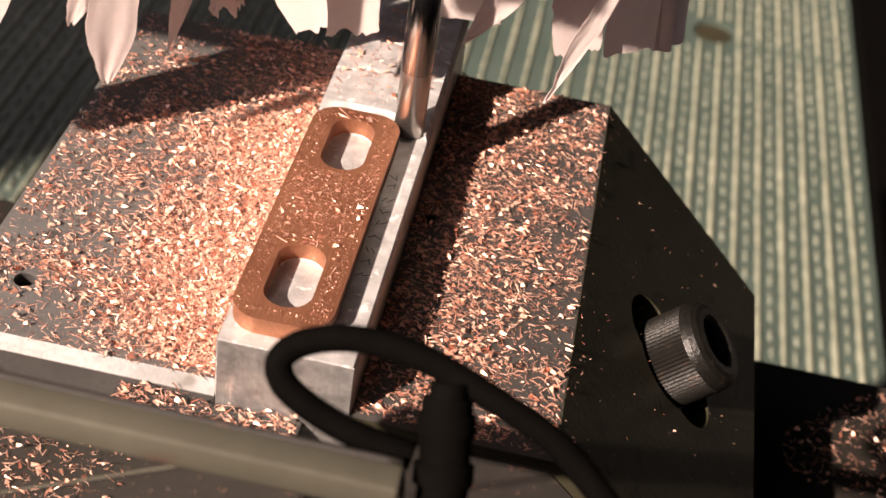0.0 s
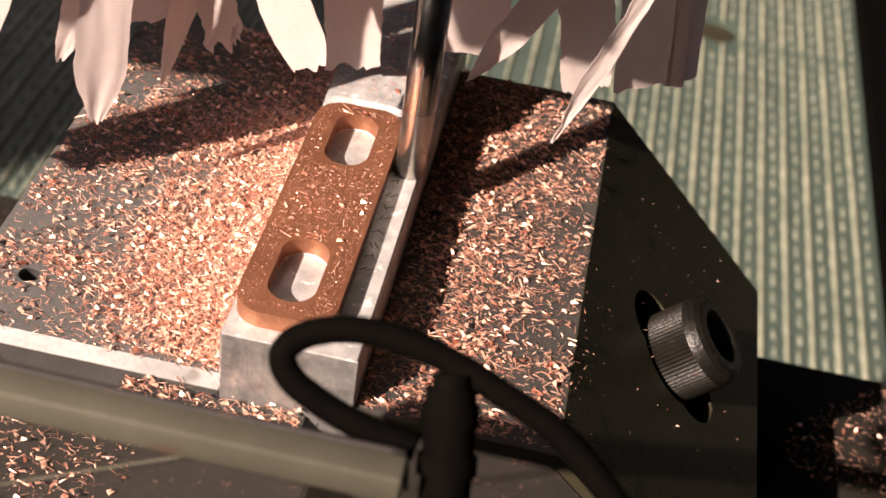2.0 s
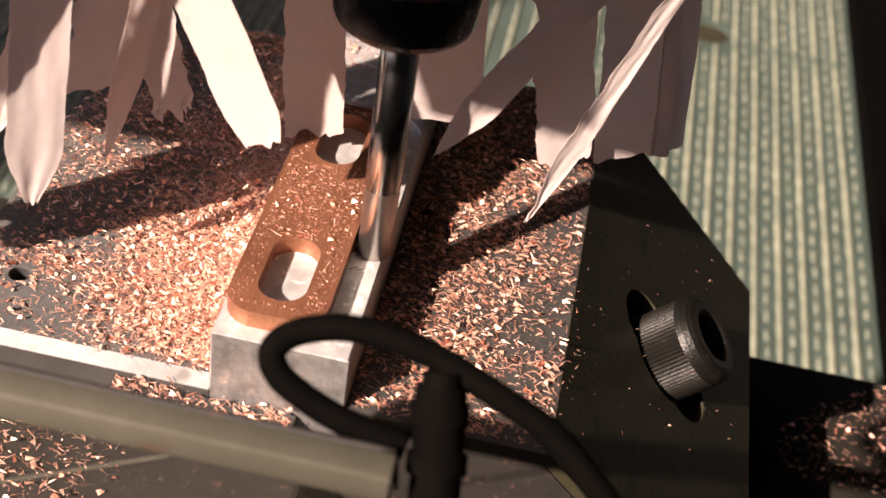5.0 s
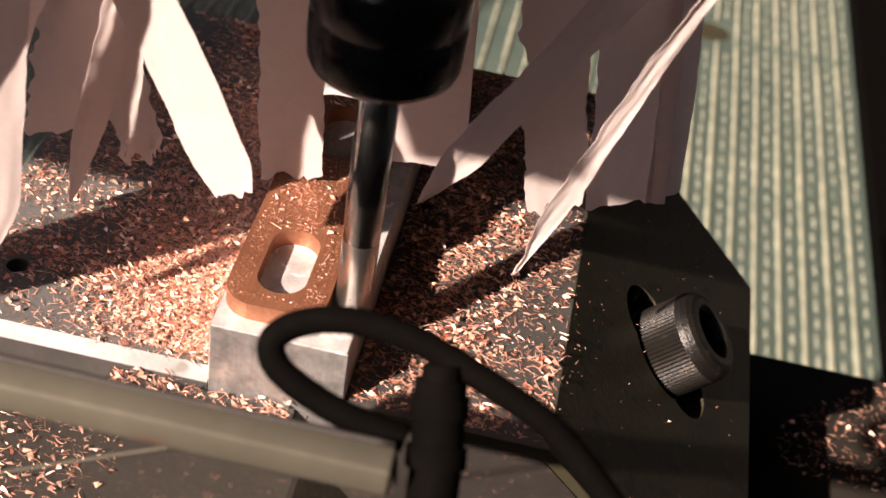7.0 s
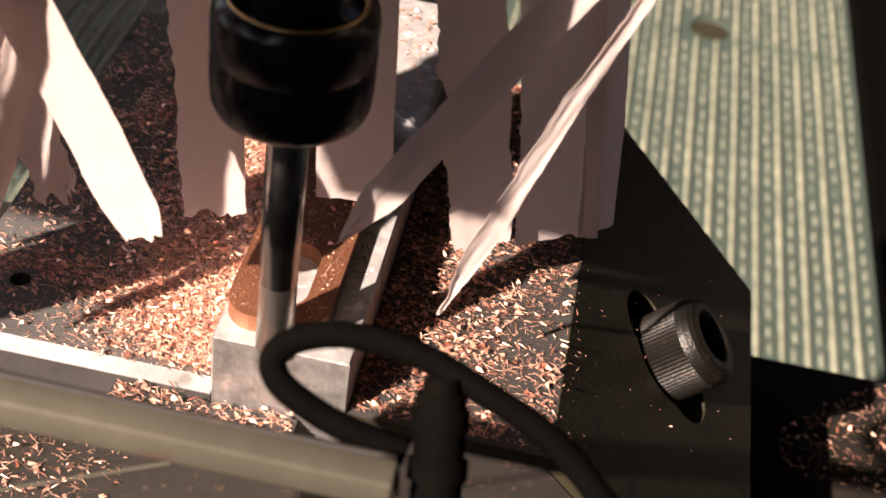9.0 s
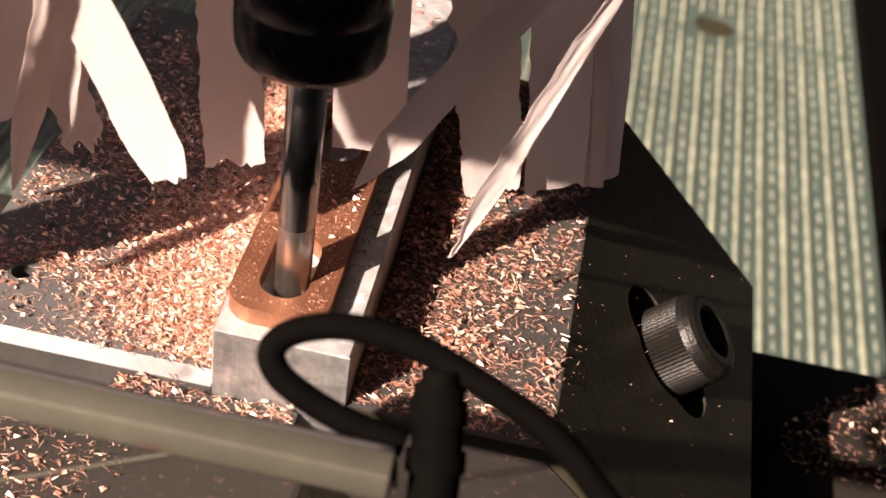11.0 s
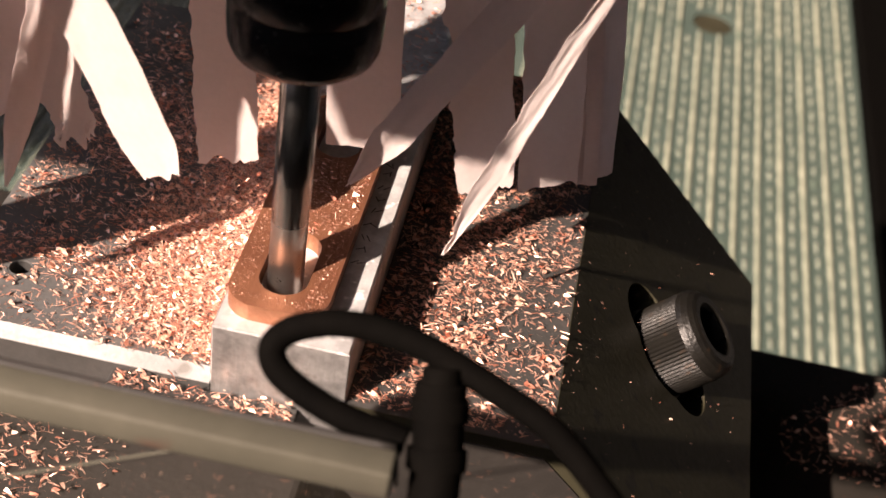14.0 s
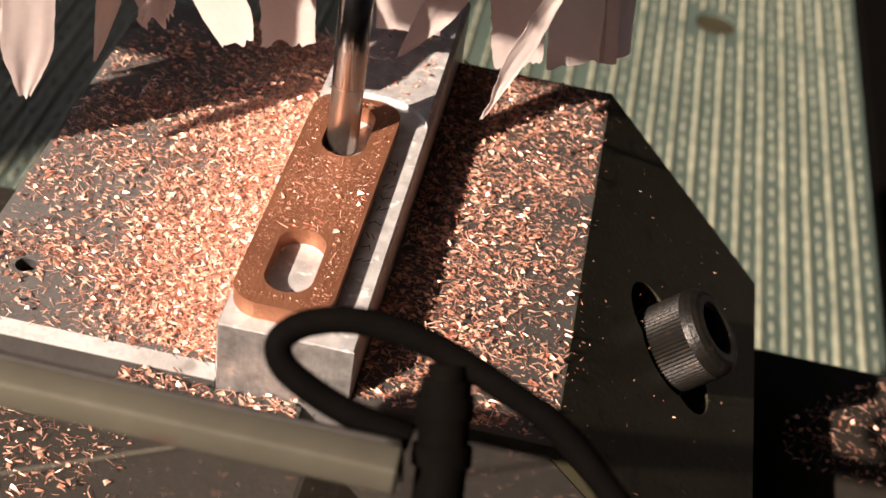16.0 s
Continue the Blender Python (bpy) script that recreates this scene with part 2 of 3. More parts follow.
def ribbed_sheet():
    bed = thing("ribbed_mat", "green ribbed floor mat with worn pale ribs", "floor mat", kind="structure")
    sheet = part("sheet", box(-1080, 226, 100, 1478, BED_Z - 3, BED_Z, 0.4), GREEN, bed)
    cut(sheet, prism(round_rect(95.5, 128.0, 1025, 1057, 15.9), BED_Z - 12, BED_Z + 6, "z"))
    part("plug", prism(round_rect(96.2, 127.3, 1025.7, 1056.3, 15.2), BED_Z - 9, BED_Z - 1.6, "z"), DARK_STEEL, bed, "dull grey plug set in the mat")
    rnd = random.Random(4)
    first = 148.6 - RIB * 70
    kinds = [rib_mesh(q, 465.0, 1470.0) for q in range(7)]
    ends = (rib_mesh(8, 423.0, 1023.0), rib_mesh(9, 1059.0, 1470.0))
    k = 0
    x = first
    while x < 222:
        for me in (ends if 94 < x < 129 else (kinds[k % 7],)):
            rib = new("rib", me)
            rib.parent, rib.location = bed, (x * MM, 0, 0)
        k += 1
        x += RIB
    verts, faces = [], []
    x = first + RIB / 2
    while x < 222:
        y = 580.0 + rnd.uniform(0, 9)
        while y < 1470 and (x > 20 or x < -180):
            w, l, h = 1.0 + 0.6 * rnd.random(), 5.0 + 2.6 * rnd.random(), 1.9
            cx, cy = x + rnd.uniform(-0.7, 0.7), y + rnd.uniform(-1.5, 1.5)
            k = len(verts)
            if not (90 < cx < 133 and 1018 < cy < 1064):
                for q, hh in ((1.0, -0.1), (0.75, h * 0.7), (0.4, h)):
                    for dx, dy in ((-1, 0), (-0.6, -1), (0.6, -1), (1, 0), (0.6, 1), (-0.6, 1)):
                        verts.append(V((cx + dx * w * q, cy + dy * l * q, BED_Z + hh)) * MM)
                faces.append([k + 12 + i for i in range(6)])
                for o in (0, 6):
                    for i in range(6):
                        faces.append([k + o + i, k + o + (i + 1) % 6, k + o + 6 + (i + 1) % 6, k + o + 6 + i])
            y += 17.6
        x += RIB
    me = bpy.data.meshes.new("studs")
    me.from_pydata(verts, [], faces)
    me.materials.append(STUD)
    me.shade_smooth()
    studs = new("studs", me)
    studs.parent = bed
    tagged(studs, "rows of small raised studs", kind="stuff")
    part("side_rail", box(227, 400, 150, 1478, BED_Z - 40, BED_Z + 12, 1.5), RUBBER, bed, "dark side rail")
    return bed


ribbed_sheet()
table = tagged(part("table", box(-420, 420, -120, 279.5, -92, -72, 1.0), TABLE), "dark grimy machine table with scattered chips", "machine table", kind="structure")
# Walls, ceiling and floor are unseen, added to keep sky light out.
wall_back = tagged(part("wall_back", box(-1250, 700, 1480, 1500, -460, 1100), WALL), "unseen dark back wall shutting out sky light", "wall", kind="structure")
wall_right = tagged(part("wall_right", box(700, 720, -300, 1500, -460, 1100), WALL), "unseen dark side wall shutting out sky light", "wall", kind="structure")
wall_left = tagged(part("wall_left", box(-1270, -1250.5, -300, 1500, -460, 1100), WALL), "unseen dark side wall shutting out sky light", "wall", kind="structure")
wall_front = tagged(part("wall_front", box(-1270, 720, -320, -300.5, -460, 1100), WALL), "unseen dark front wall with an opening for the sun", "wall", kind="structure")
# Openings added for the sun and some sky.
cut(wall_left, box(-1300, -1200, 120, 1300, 0, 950))
cut(wall_front, box(-1110, -150, -330, -290, 345, 1040))
ceiling = tagged(part("ceiling", box(-1250, 700, -300, 1479, 1080, 1100), WALL), "unseen dark ceiling shutting out sky light", "ceiling", kind="structure")
floor = tagged(part("floor", box(-1250, 700, -300, 1479, -465, -460.5), WALL), "unseen dark floor closing the box of walls", "floor", kind="structure")

# ---------------------------------------------------------------- vise
YF, YB = 160.8, 267.0
XL, XR, XC = -91.0, 11.8, 54.5
BAR_L, BAR_R = -43.7, -21.6


def machine_vise():
    vise = thing("machine_vise", "ground steel machine vise clamping an aluminium bar", "vise")
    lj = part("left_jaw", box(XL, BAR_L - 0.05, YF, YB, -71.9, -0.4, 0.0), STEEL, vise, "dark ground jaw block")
    notch = bmesh.new()
    for x in (XL - 1, BAR_L + 1):
        for y, z in ((YF - 0.3, -2.2), (YF - 0.3, 0.3), (YF + 2.3, 0.3)):
            notch.verts.new(V((x, y, z)) * MM)
    nv = list(notch.verts)
    for q in ((0, 1, 2), (3, 5, 4), (0, 3, 4, 1), (1, 4, 5, 2), (2, 5, 3, 0)):
        notch.faces.new([nv[k] for k in q])
    cut(lj, notch)
    cut(lj, prism([(a, b) for a, b in round_rect(-83.4, -79.6, 174.2, 178.0, 1.9)], -8, 2, "z"))
    # Left top takes the lit copy; the right top keeps STEEL.
    lt = part("jaw_top", box(XL, BAR_L - 0.05, YF + 2.02, YB, -0.39, 0.0), LIT_STEEL, vise, "worn grey ground jaw top")
    cut(lt, prism(round_rect(-83.4, -79.6, 174.2, 178.0, 1.9), -8, 2, "z"))
    edge = bmesh.new()
    for x in (XL, BAR_L - 0.1):
        for y, z in ((YF + 0.02, -1.75), (YF + 2.0, 0.04), (YF + 2.0, -1.75)):
            edge.verts.new(V((x, y, z)) * MM)
    ev = list(edge.verts)
    for q in ((0, 1, 2), (3, 5, 4), (0, 3, 4, 1), (1, 4, 5, 2), (2, 5, 3, 0)):
        edge.faces.new([ev[k] for k in q])
    part("chamfer", edge, CHAMFER, vise, "bright chamfered front edge")
    rj = part("right_jaw", prism([(BAR_R + 0.05, 0), (XR, 0), (XC, XR - XC), (XC, -71.9), (BAR_R + 0.05, -71.9)], YF, YB), DARK_STEEL, vise, "dark olive sloping jaw side")
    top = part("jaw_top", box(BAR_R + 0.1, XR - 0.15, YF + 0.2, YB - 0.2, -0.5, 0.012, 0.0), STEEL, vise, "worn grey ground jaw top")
    pit = round_rect(-20.6, -17.0, 213.2, 216.8, 1.8)
    cut(top, prism(pit, -8, 3, "z"))
    cut(rj, prism(pit, -8, 3, "z"))
    part("base", box(-112, -26, 122, YF - 0.1, -71.9, -12, 1.2), NEAR_BLACK, vise, "dark vise base step")
    part("front_ledge", box(-60, -29, 152.5, YF - 0.05, -5.2, -3.2, 0.3), STEEL, vise)
    part("ledge_foot", box(-58, -31, 155, YF - 0.05, -11.95, -5.25), NEAR_BLACK, vise)
    # slanting slot in the sloping face
    me = mesh_of("slot_cutter", prism(round_rect(-7.6, 7.6, -14.5, 14.5, 7.5), -9, 9, "z"), DARK_STEEL)
    b2 = bmesh.new()
    b2.from_mesh(bend(me, SLOT))
    ring = mesh_of("recess_cutter", lathe([(0, -4.2), (10.6, -4.2), (10.6, 6), (0, 6)], 56), DARK_STEEL)
    b3 = bmesh.new()
    b3.from_mesh(bend(ring, Matrix.Translation(BOLT_AT) @ FACE))
    cut(rj, b2, b3)
    # Thin sheet added to make the jaw front near black.
    part("front_plate", prism([(BAR_R + 0.3, -2.2), (XR - 0.6, -2.2), (XC - 0.5, XR - XC - 2.0), (XC - 0.5, -71.8), (BAR_R + 0.3, -71.8)], YF - 0.35, YF - 0.02), NEAR_BLACK, vise, "thin near-black sheet over the jaw front")
    return vise


# frame on the slope: local z out of the face, local y up the slope
n_out = V((1, 0, 1)).normalized()
up_slope = V((-1, 0, 1)).normalized()
ACROSS = up_slope.cross(n_out)
FACE = Matrix((ACROSS, up_slope, n_out)).transposed().to_4x4()
BOLT_AT = V((32.3, 213.5, 11.8 - 32.3)) * MM
SLOT = Matrix.Translation(BOLT_AT) @ FACE @ pose(0, 0, 0, 0, 0, -20)
machine_vise()


def socket_bolt():
    bolt = thing("socket_head_bolt", "black-oxide knurled socket head bolt in a slot", "bolt")
    bolt.matrix_world = Matrix.Translation(BOLT_AT - 1.3 * MM * n_out) @ FACE
    R, H = 9.0, 12.0
    bm = bmesh.new()
    n = 72
    prof = [(R - 0.5, -1.0), (R, -0.4), (R, H - 3.4)]
    rings = []
    for r, z in prof:
        rings.append([bm.verts.new(((r - (0.28 if i % 2 else 0)) * MM * math.cos(math.pi * i / n), (r - (0.28 if i % 2 else 0)) * MM * math.sin(math.pi * i / n), z * MM)) for i in range(2 * n)])
    for r, z in ((R, H - 3.3), (R - 0.12, H - 2.2), (R - 0.6, H - 1.1), (R - 1.4, H - 0.35), (R - 2.2, H), (5.5, H), (5.2, H - 0.3)):
        rings.append([bm.verts.new((r * MM * math.cos(math.pi * i / n), r * MM * math.sin(math.pi * i / n), z * MM)) for i in range(2 * n)])
    for z in (H - 0.7, H - 6.5):
        ring = []
        for i in range(2 * n):
            a = math.pi * i / n
            rr = 4.4 / math.cos((a % (math.pi / 3)) - math.pi / 6)
            ring.append(bm.verts.new((rr * MM * math.cos(a), rr * MM * math.sin(a), z * MM)))
        rings.append(ring)
    for a, b in zip(rings, rings[1:]):
        for i in range(2 * n):
            j = (i + 1) % (2 * n)
            bm.faces.new((a[i], a[j], b[j], b[i]))
    bm.faces.new(rings[-1])
    part("head", bm, BOLT, bolt)
    part("washer", lathe([(0, -1.4), (8.9, -1.4), (9.3, -1.2), (9.3, -0.2), (8.9, 0.0), (0, 0.0)], 48, -0.6), BOLT, bolt)
    part("shank", lathe([(0, -9), (5.9, -9), (5.9, -1.5), (0, -1.5)], 32), BOLT, bolt)
    return bolt


socket_bolt()

# ---------------------------------------------------------------- bar and copper plate
CX0, CX1, CY0, CY1 = -43.3, -26.9, 163.8, 225.4
LEDGE, COP_TOP = 10.8, 14.0


def aluminium_bar():
    bar = part("aluminium_bar", prism([(BAR_L, -60), (BAR_R, -60), (BAR_R, 10.2), (BAR_R - 0.9, 11.6), (BAR_L, 11.6)], YF + 0.3, 274), ALU)
    tagged(bar, "bright milled aluminium bar clamped in the vise", "metal bar")
    cut(bar, prism(round_rect(CX0 - 5.8, CX1 + 5.8, 120, CY1 + 5.6, 11.2, 14), LEDGE, 20, "z"),
        prism(round_rect(-39.2, -31.2, 206.1, 222.3, 4.0), 10.55, 20, "z"), prism(round_rect(-39.2, -31.2, 167.7, 183.9, 4.0), 10.55, 20, "z"))
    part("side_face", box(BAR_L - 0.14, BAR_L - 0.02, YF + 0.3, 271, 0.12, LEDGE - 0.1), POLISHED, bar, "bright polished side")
    part("end_face", box(BAR_L + 0.15, BAR_R - 0.15, YF + 0.1, YF + 0.28, -11, LEDGE - 0.35), ALU_END, bar, "bar end with painted shade and reflection streaks")
    return bar


bar = aluminium_bar()
rnd = random.Random(9)
for k in range(9):
    y = 183 + 3.6 * k + rnd.uniform(-0.6, 0.6)
    for q in range(2):
        x = -25.9 + 0.9 * q + rnd.uniform(-0.2, 0.2)
        mark = part("marking", box(-0.09, 0.09, -0.8, 0.8, 0, 0.03), INK, bar)
        mark.matrix_basis = pose(x * MM, y * MM, (LEDGE + 0.005) * MM, 0, 0, rnd.uniform(-70, 70))


def copper_plate():
    pl = part("copper_plate", prism(round_rect(CX0, CX1, CY0, CY1, 5.0, 12), LEDGE + 0.02, COP_TOP, "z"), COPPER)
    tagged(pl, "brushed copper plate with two milled slots", "copper part")
    cut(pl, prism(round_rect(-39.2, -31.2, 206.1, 222.3, 3.9, 12), 0, 20, "z"), prism(round_rect(-39.2, -31.2, 167.7, 183.9, 3.9, 12), 0, 20, "z"))
    return pl


copper_plate()


# ---------------------------------------------------------------- chips
def chips(name, label, spots, seed, size=1.0, lay=-0.25, lean=0.0):
    """Thin curled shavings, one mesh. spots: places (x, y, z, spread of height)."""
    rnd = random.Random(seed)
    verts, faces = [], []
    for x, y, z, lift in spots:
        kind = rnd.random()
        if kind < 0.42:
            L, w = size * rnd.uniform(0.25, 0.8), size * rnd.uniform(0.08, 0.26)
        elif kind < 0.86:
            L, w = size * rnd.uniform(0.8, 2.4), size * rnd.uniform(0.08, 0.24)
        elif kind < 0.90:
            L, w = size * rnd.uniform(1.8, 3.2), size * rnd.uniform(0.10, 0.28)
        else:
            L, w = size * rnd.uniform(0.8, 1.8), size * rnd.uniform(0.45, 1.0)
        curl = rnd.uniform(-0.9, 0.9) / max(L, 0.8)
        rise = rnd.uniform(0.05, 0.35) * L
        a, tilt, roll = (rnd.uniform(0, 6.283) if rnd.random() < 0.6 else rnd.gauss(lay, 0.35)), rnd.gauss(0, 0.25), rnd.gauss(0, 0.55)
        m = Matrix.Translation((x, y, z + lift * rnd.random() ** 2 + abs(math.sin(tilt)) * L / 2 + abs(math.sin(roll)) * w / 2 + 0.04)) @ Matrix.Rotation(-lean * rnd.uniform(0.3, 1.5), 4, (-0.62, 1.0, 0.0)) @ Euler((roll, tilt, a)).to_matrix().to_4x4()
        k = len(verts)
        nseg = 3
        for i in range(nseg + 1):
            s = (i / nseg - 0.5)
            ww = w * (1 - (1.2 * s + 0.5) ** 2 * 0.75)
            zz = rise * (0.25 - s * s)
            off = curl * s * s * L * 0.6
            verts.append(m @ V((s * L, off - ww / 2, zz)) * MM)
            verts.append(m @ V((s * L, off + ww / 2, zz + 0.1 * w)) * MM)
        for i in range(nseg):
            faces.append((k + 2 * i, k + 2 * i + 2, k + 2 * i + 3, k + 2 * i + 1))
    me = bpy.data.meshes.new(name)
    me.from_pydata(verts, [], faces)
    me.materials.append(CHIP)
    return tagged(new(name, me), label, "metal chips", kind="stuff")


def scatter(n, x0, x1, y0, y1, z, seed, keep=lambda x, y, r: True, lift=0.5):
    rnd = random.Random(seed)
    out = []
    while len(out) < n:
        x, y = rnd.uniform(x0, x1), rnd.uniform(y0, y1)
        if keep(x, y, rnd.random()):
            out.append((x, y, z, lift))
    return out


def clumps(x, y, s=0.09, o=0.0):
    return noise.noise((x * s + o, y * s - o, 3.3)) * 0.5 + 0.5


def on_left(x, y, r):
    if (x + 81.5) ** 2 + (y - 176.1) ** 2 < 6:
        return False
    d = 0.26 + 1.0 * (clumps(x, y) - 0.4) + 0.9 * max(0, 1 - abs(x + 48) / 22)
    if y < 168:
        d *= 0.45
    if x < -80:
        d *= 0.75
    return r < d


def on_right(x, y, r):
    return r < 0.50 + 0.9 * (clumps(x, y, 0.15, 7) - 0.45) - max(0, x - 1) * 0.03 + 0.25 * max(0, 1 - abs(x + 9) / 6)


chips("copper_chips", "bright copper shavings strewn over the vise jaw", scatter(23000, XL + 1, BAR_L - 0.4, YF + 1.5, YB - 1, 0, 11, on_left, 0.9), 21, 0.86)
chips("copper_chips", "bright copper shavings strewn beside the aluminium bar", scatter(10800, BAR_R + 0.5, XR - 0.5, YF + 1, YB - 1, 0, 12, on_right, 0.9), 22, 0.84)


def heap(n, seed):
    """Shavings banked up against the bar's side, highest at the bar."""
    rnd = random.Random(seed)
    out = []
    while len(out) < n:
        d, y = 24 * rnd.random() ** 1.5, rnd.uniform(YF + 3, 238)
        if rnd.random() < 0.35 + 0.9 * clumps(d, y, 0.14, 4) - d * 0.018:
            out.append((BAR_L - 0.6 - d, y, 0.1 + 2.2 * max(0, 1 - d / 12) ** 1.5 * clumps(d, y, 0.1, 6), 0.9))
    return out


# Leaned towards the sun to stand for the glow beside the bar.
chips("copper_chips", "copper shavings banked against the bar and tipped to the sun", heap(10000, 19), 29, 0.8, lean=0.75)


def solid_copper(x, y, r):
    in_slot = -40 < x < -30.5 and (205 < y < 223.4 or 166.6 < y < 185)
    return not in_slot and r < (0.9 if 186 < y < 206 else 0.22)


chips("copper_chips", "fine copper shavings lying on the copper plate", scatter(230, CX0 + 1, CX1 - 1, CY0 + 2, CY1 - 2, COP_TOP, 13, solid_copper, 0.2), 23, 0.75)
chips("copper_burr", "pale curled copper burr on the slot edges", scatter(34, -40.0, -32.5, 183.6, 185.6, COP_TOP - 0.2, 41, lambda x, y, r: True, 0.5) + scatter(26, -39.5, -32.0, 222.0, 223.8, COP_TOP - 0.2, 42, lambda x, y, r: True, 0.4), 44, 1.15)
chips("copper_dust", "fine copper dust specks on the copper plate", scatter(4200, CX0 + 0.6, CX1 - 0.6, CY0 + 1.5, CY1 - 1.5, COP_TOP, 33, lambda x, y, r: solid_copper(x, y, r * 0.35), 0.05), 43, 0.24)
chips("copper_chips", "copper shavings on the uncut bar end", scatter(450, BAR_L + 1, BAR_R - 2.5, CY1 + 7, 270, 11.6, 14, lambda x, y, r: r < clumps(x, y, 0.2), 0.3), 24, 0.9)
chips("copper_chips", "heap of copper shavings on the vise front ledge", scatter(800, -59, -30, 153, YF - 0.4, -3.2, 15, lambda x, y, r: r < clumps(x, y, 0.12, 2) + 0.1, 1.6), 25, 0.9)
chips("copper_chips", "copper shavings on the vise base step", scatter(1300, -108, -54, 132, 157, -12, 16, lambda x, y, r: r < (clumps(x, y, 0.08, 5) + 0.15) * (1 if x < -60 else 0.3), 1.0), 26, 0.9)
chips("copper_chips", "copper shavings heaped on the machine table", scatter(750, 69, 112, 240, 276, -72, 17, lambda x, y, r: y < 258 + (x - 72) * 0.9 and r < clumps(x, y, 0.12, 9) + 0.3, 1.4), 27, 1.0)


def on_face():
    rnd = random.Random(18)
    out = []
    for i in range(190):
        u = rnd.random() ** 2.2 * 40
        out.append((XR + u + 0.1, rnd.uniform(YF + 2, YB - 2), -u + 0.1, 0.2))
    return out


chips("copper_chips", "stray copper flecks on the sloping jaw side", on_face(), 28, 0.4)

# ---------------------------------------------------------------- guard panel, hose
panel = thing("guard_panel", "clear hazy guard panel with a dull olive top edge", "guard panel")
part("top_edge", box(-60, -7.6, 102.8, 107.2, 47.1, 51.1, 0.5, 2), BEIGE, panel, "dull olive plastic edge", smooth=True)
part("grime_line", tube([(-59.5, 106.9, 51.1), (-34, 106.8, 51.0), (-8, 106.9, 51.1)], 0.5, 8), NEAR_BLACK, panel, "dark line of grime", smooth=True)
sheet = part("clear_sheet", box(-59, -8, 104.3, 105.7, -71.9, 47.1, 0.2), CLEAR, panel, "clear hazy sheet")
part("seam", tube([(-53.9, 104.1, 34.3), (-30.1, 104.1, 47.1)], 0.18, 8), BEIGE, sheet, "scored pale seam", smooth=True)
rnd = random.Random(31)
verts, faces = [], []
for i in range(170):
    x, zz, r = rnd.uniform(-55, -9), rnd.uniform(12, 44), rnd.uniform(0.03, 0.10)
    k = len(verts)
    verts += [V((x + r * math.cos(q), 104.28, zz + r * rnd.uniform(0.6, 1.6) * math.sin(q))) * MM for q in (0.3, 1.6, 2.9, 4.1, 5.3)]
    faces.append(range(k, k + 5))
me = bpy.data.meshes.new("dust")
me.from_pydata(verts, [], faces)
me.materials.append(CHIP)
dust = new("dust", me)
dust.parent = sheet
tagged(dust, "pale dust specks on the clear sheet", kind="stuff")

hose = thing("air_hose", "black rubber hose looped round a black nozzle post", "hose")
part("loop", tube([(17, 109, 46.5), (9.0, 113.0, 51.9), (2.0, 114.8, 54.6), (-7.6, 116.5, 57.6), (-15.4, 116.6, 58.5), (-21.0, 115.5, 57.6), (-23.6, 114.0, 55.8), (-23.0, 112.5, 53.9), (-20.0, 111.3, 52.3), (-14.5, 110.3, 50.5), (-7.2, 109.8, 49.3)], 1.6), RUBBER, hose, smooth=True)
part("post", tube([(-4.75, 114.0, 55.2), (-4.4, 112.5, 53.0), (-3.2, 107.5, 46.4), (-2.5, 100, 38)], 2.9, 20), RUBBER, hose, smooth=True)
for a, b, rad in (((-4.95, 115.0, 56.5), (-4.6, 113.6, 54.6), 2.2), ((-4.5, 113.0, 53.8), (-4.2, 111.7, 51.9), 3.3), ((-3.7, 109.8, 49.4), (-3.4, 108.4, 47.6), 3.4)):
    mid = (V(a) + V(b)) / 2
    part("collar", tube([a, mid, b], rad, 20), RUBBER, hose, smooth=True)
part("clip", tube([(-7.9, 108.6, 47.9), (-7.6, 107.6, 46.9), (-7.3, 106.4, 45.7)], 0.22, 10), STEEL, hose, "small bright metal clip", smooth=True)

# ---------------------------------------------------------------- spindle
TIP = (-23.5, 176.6, 10.8)


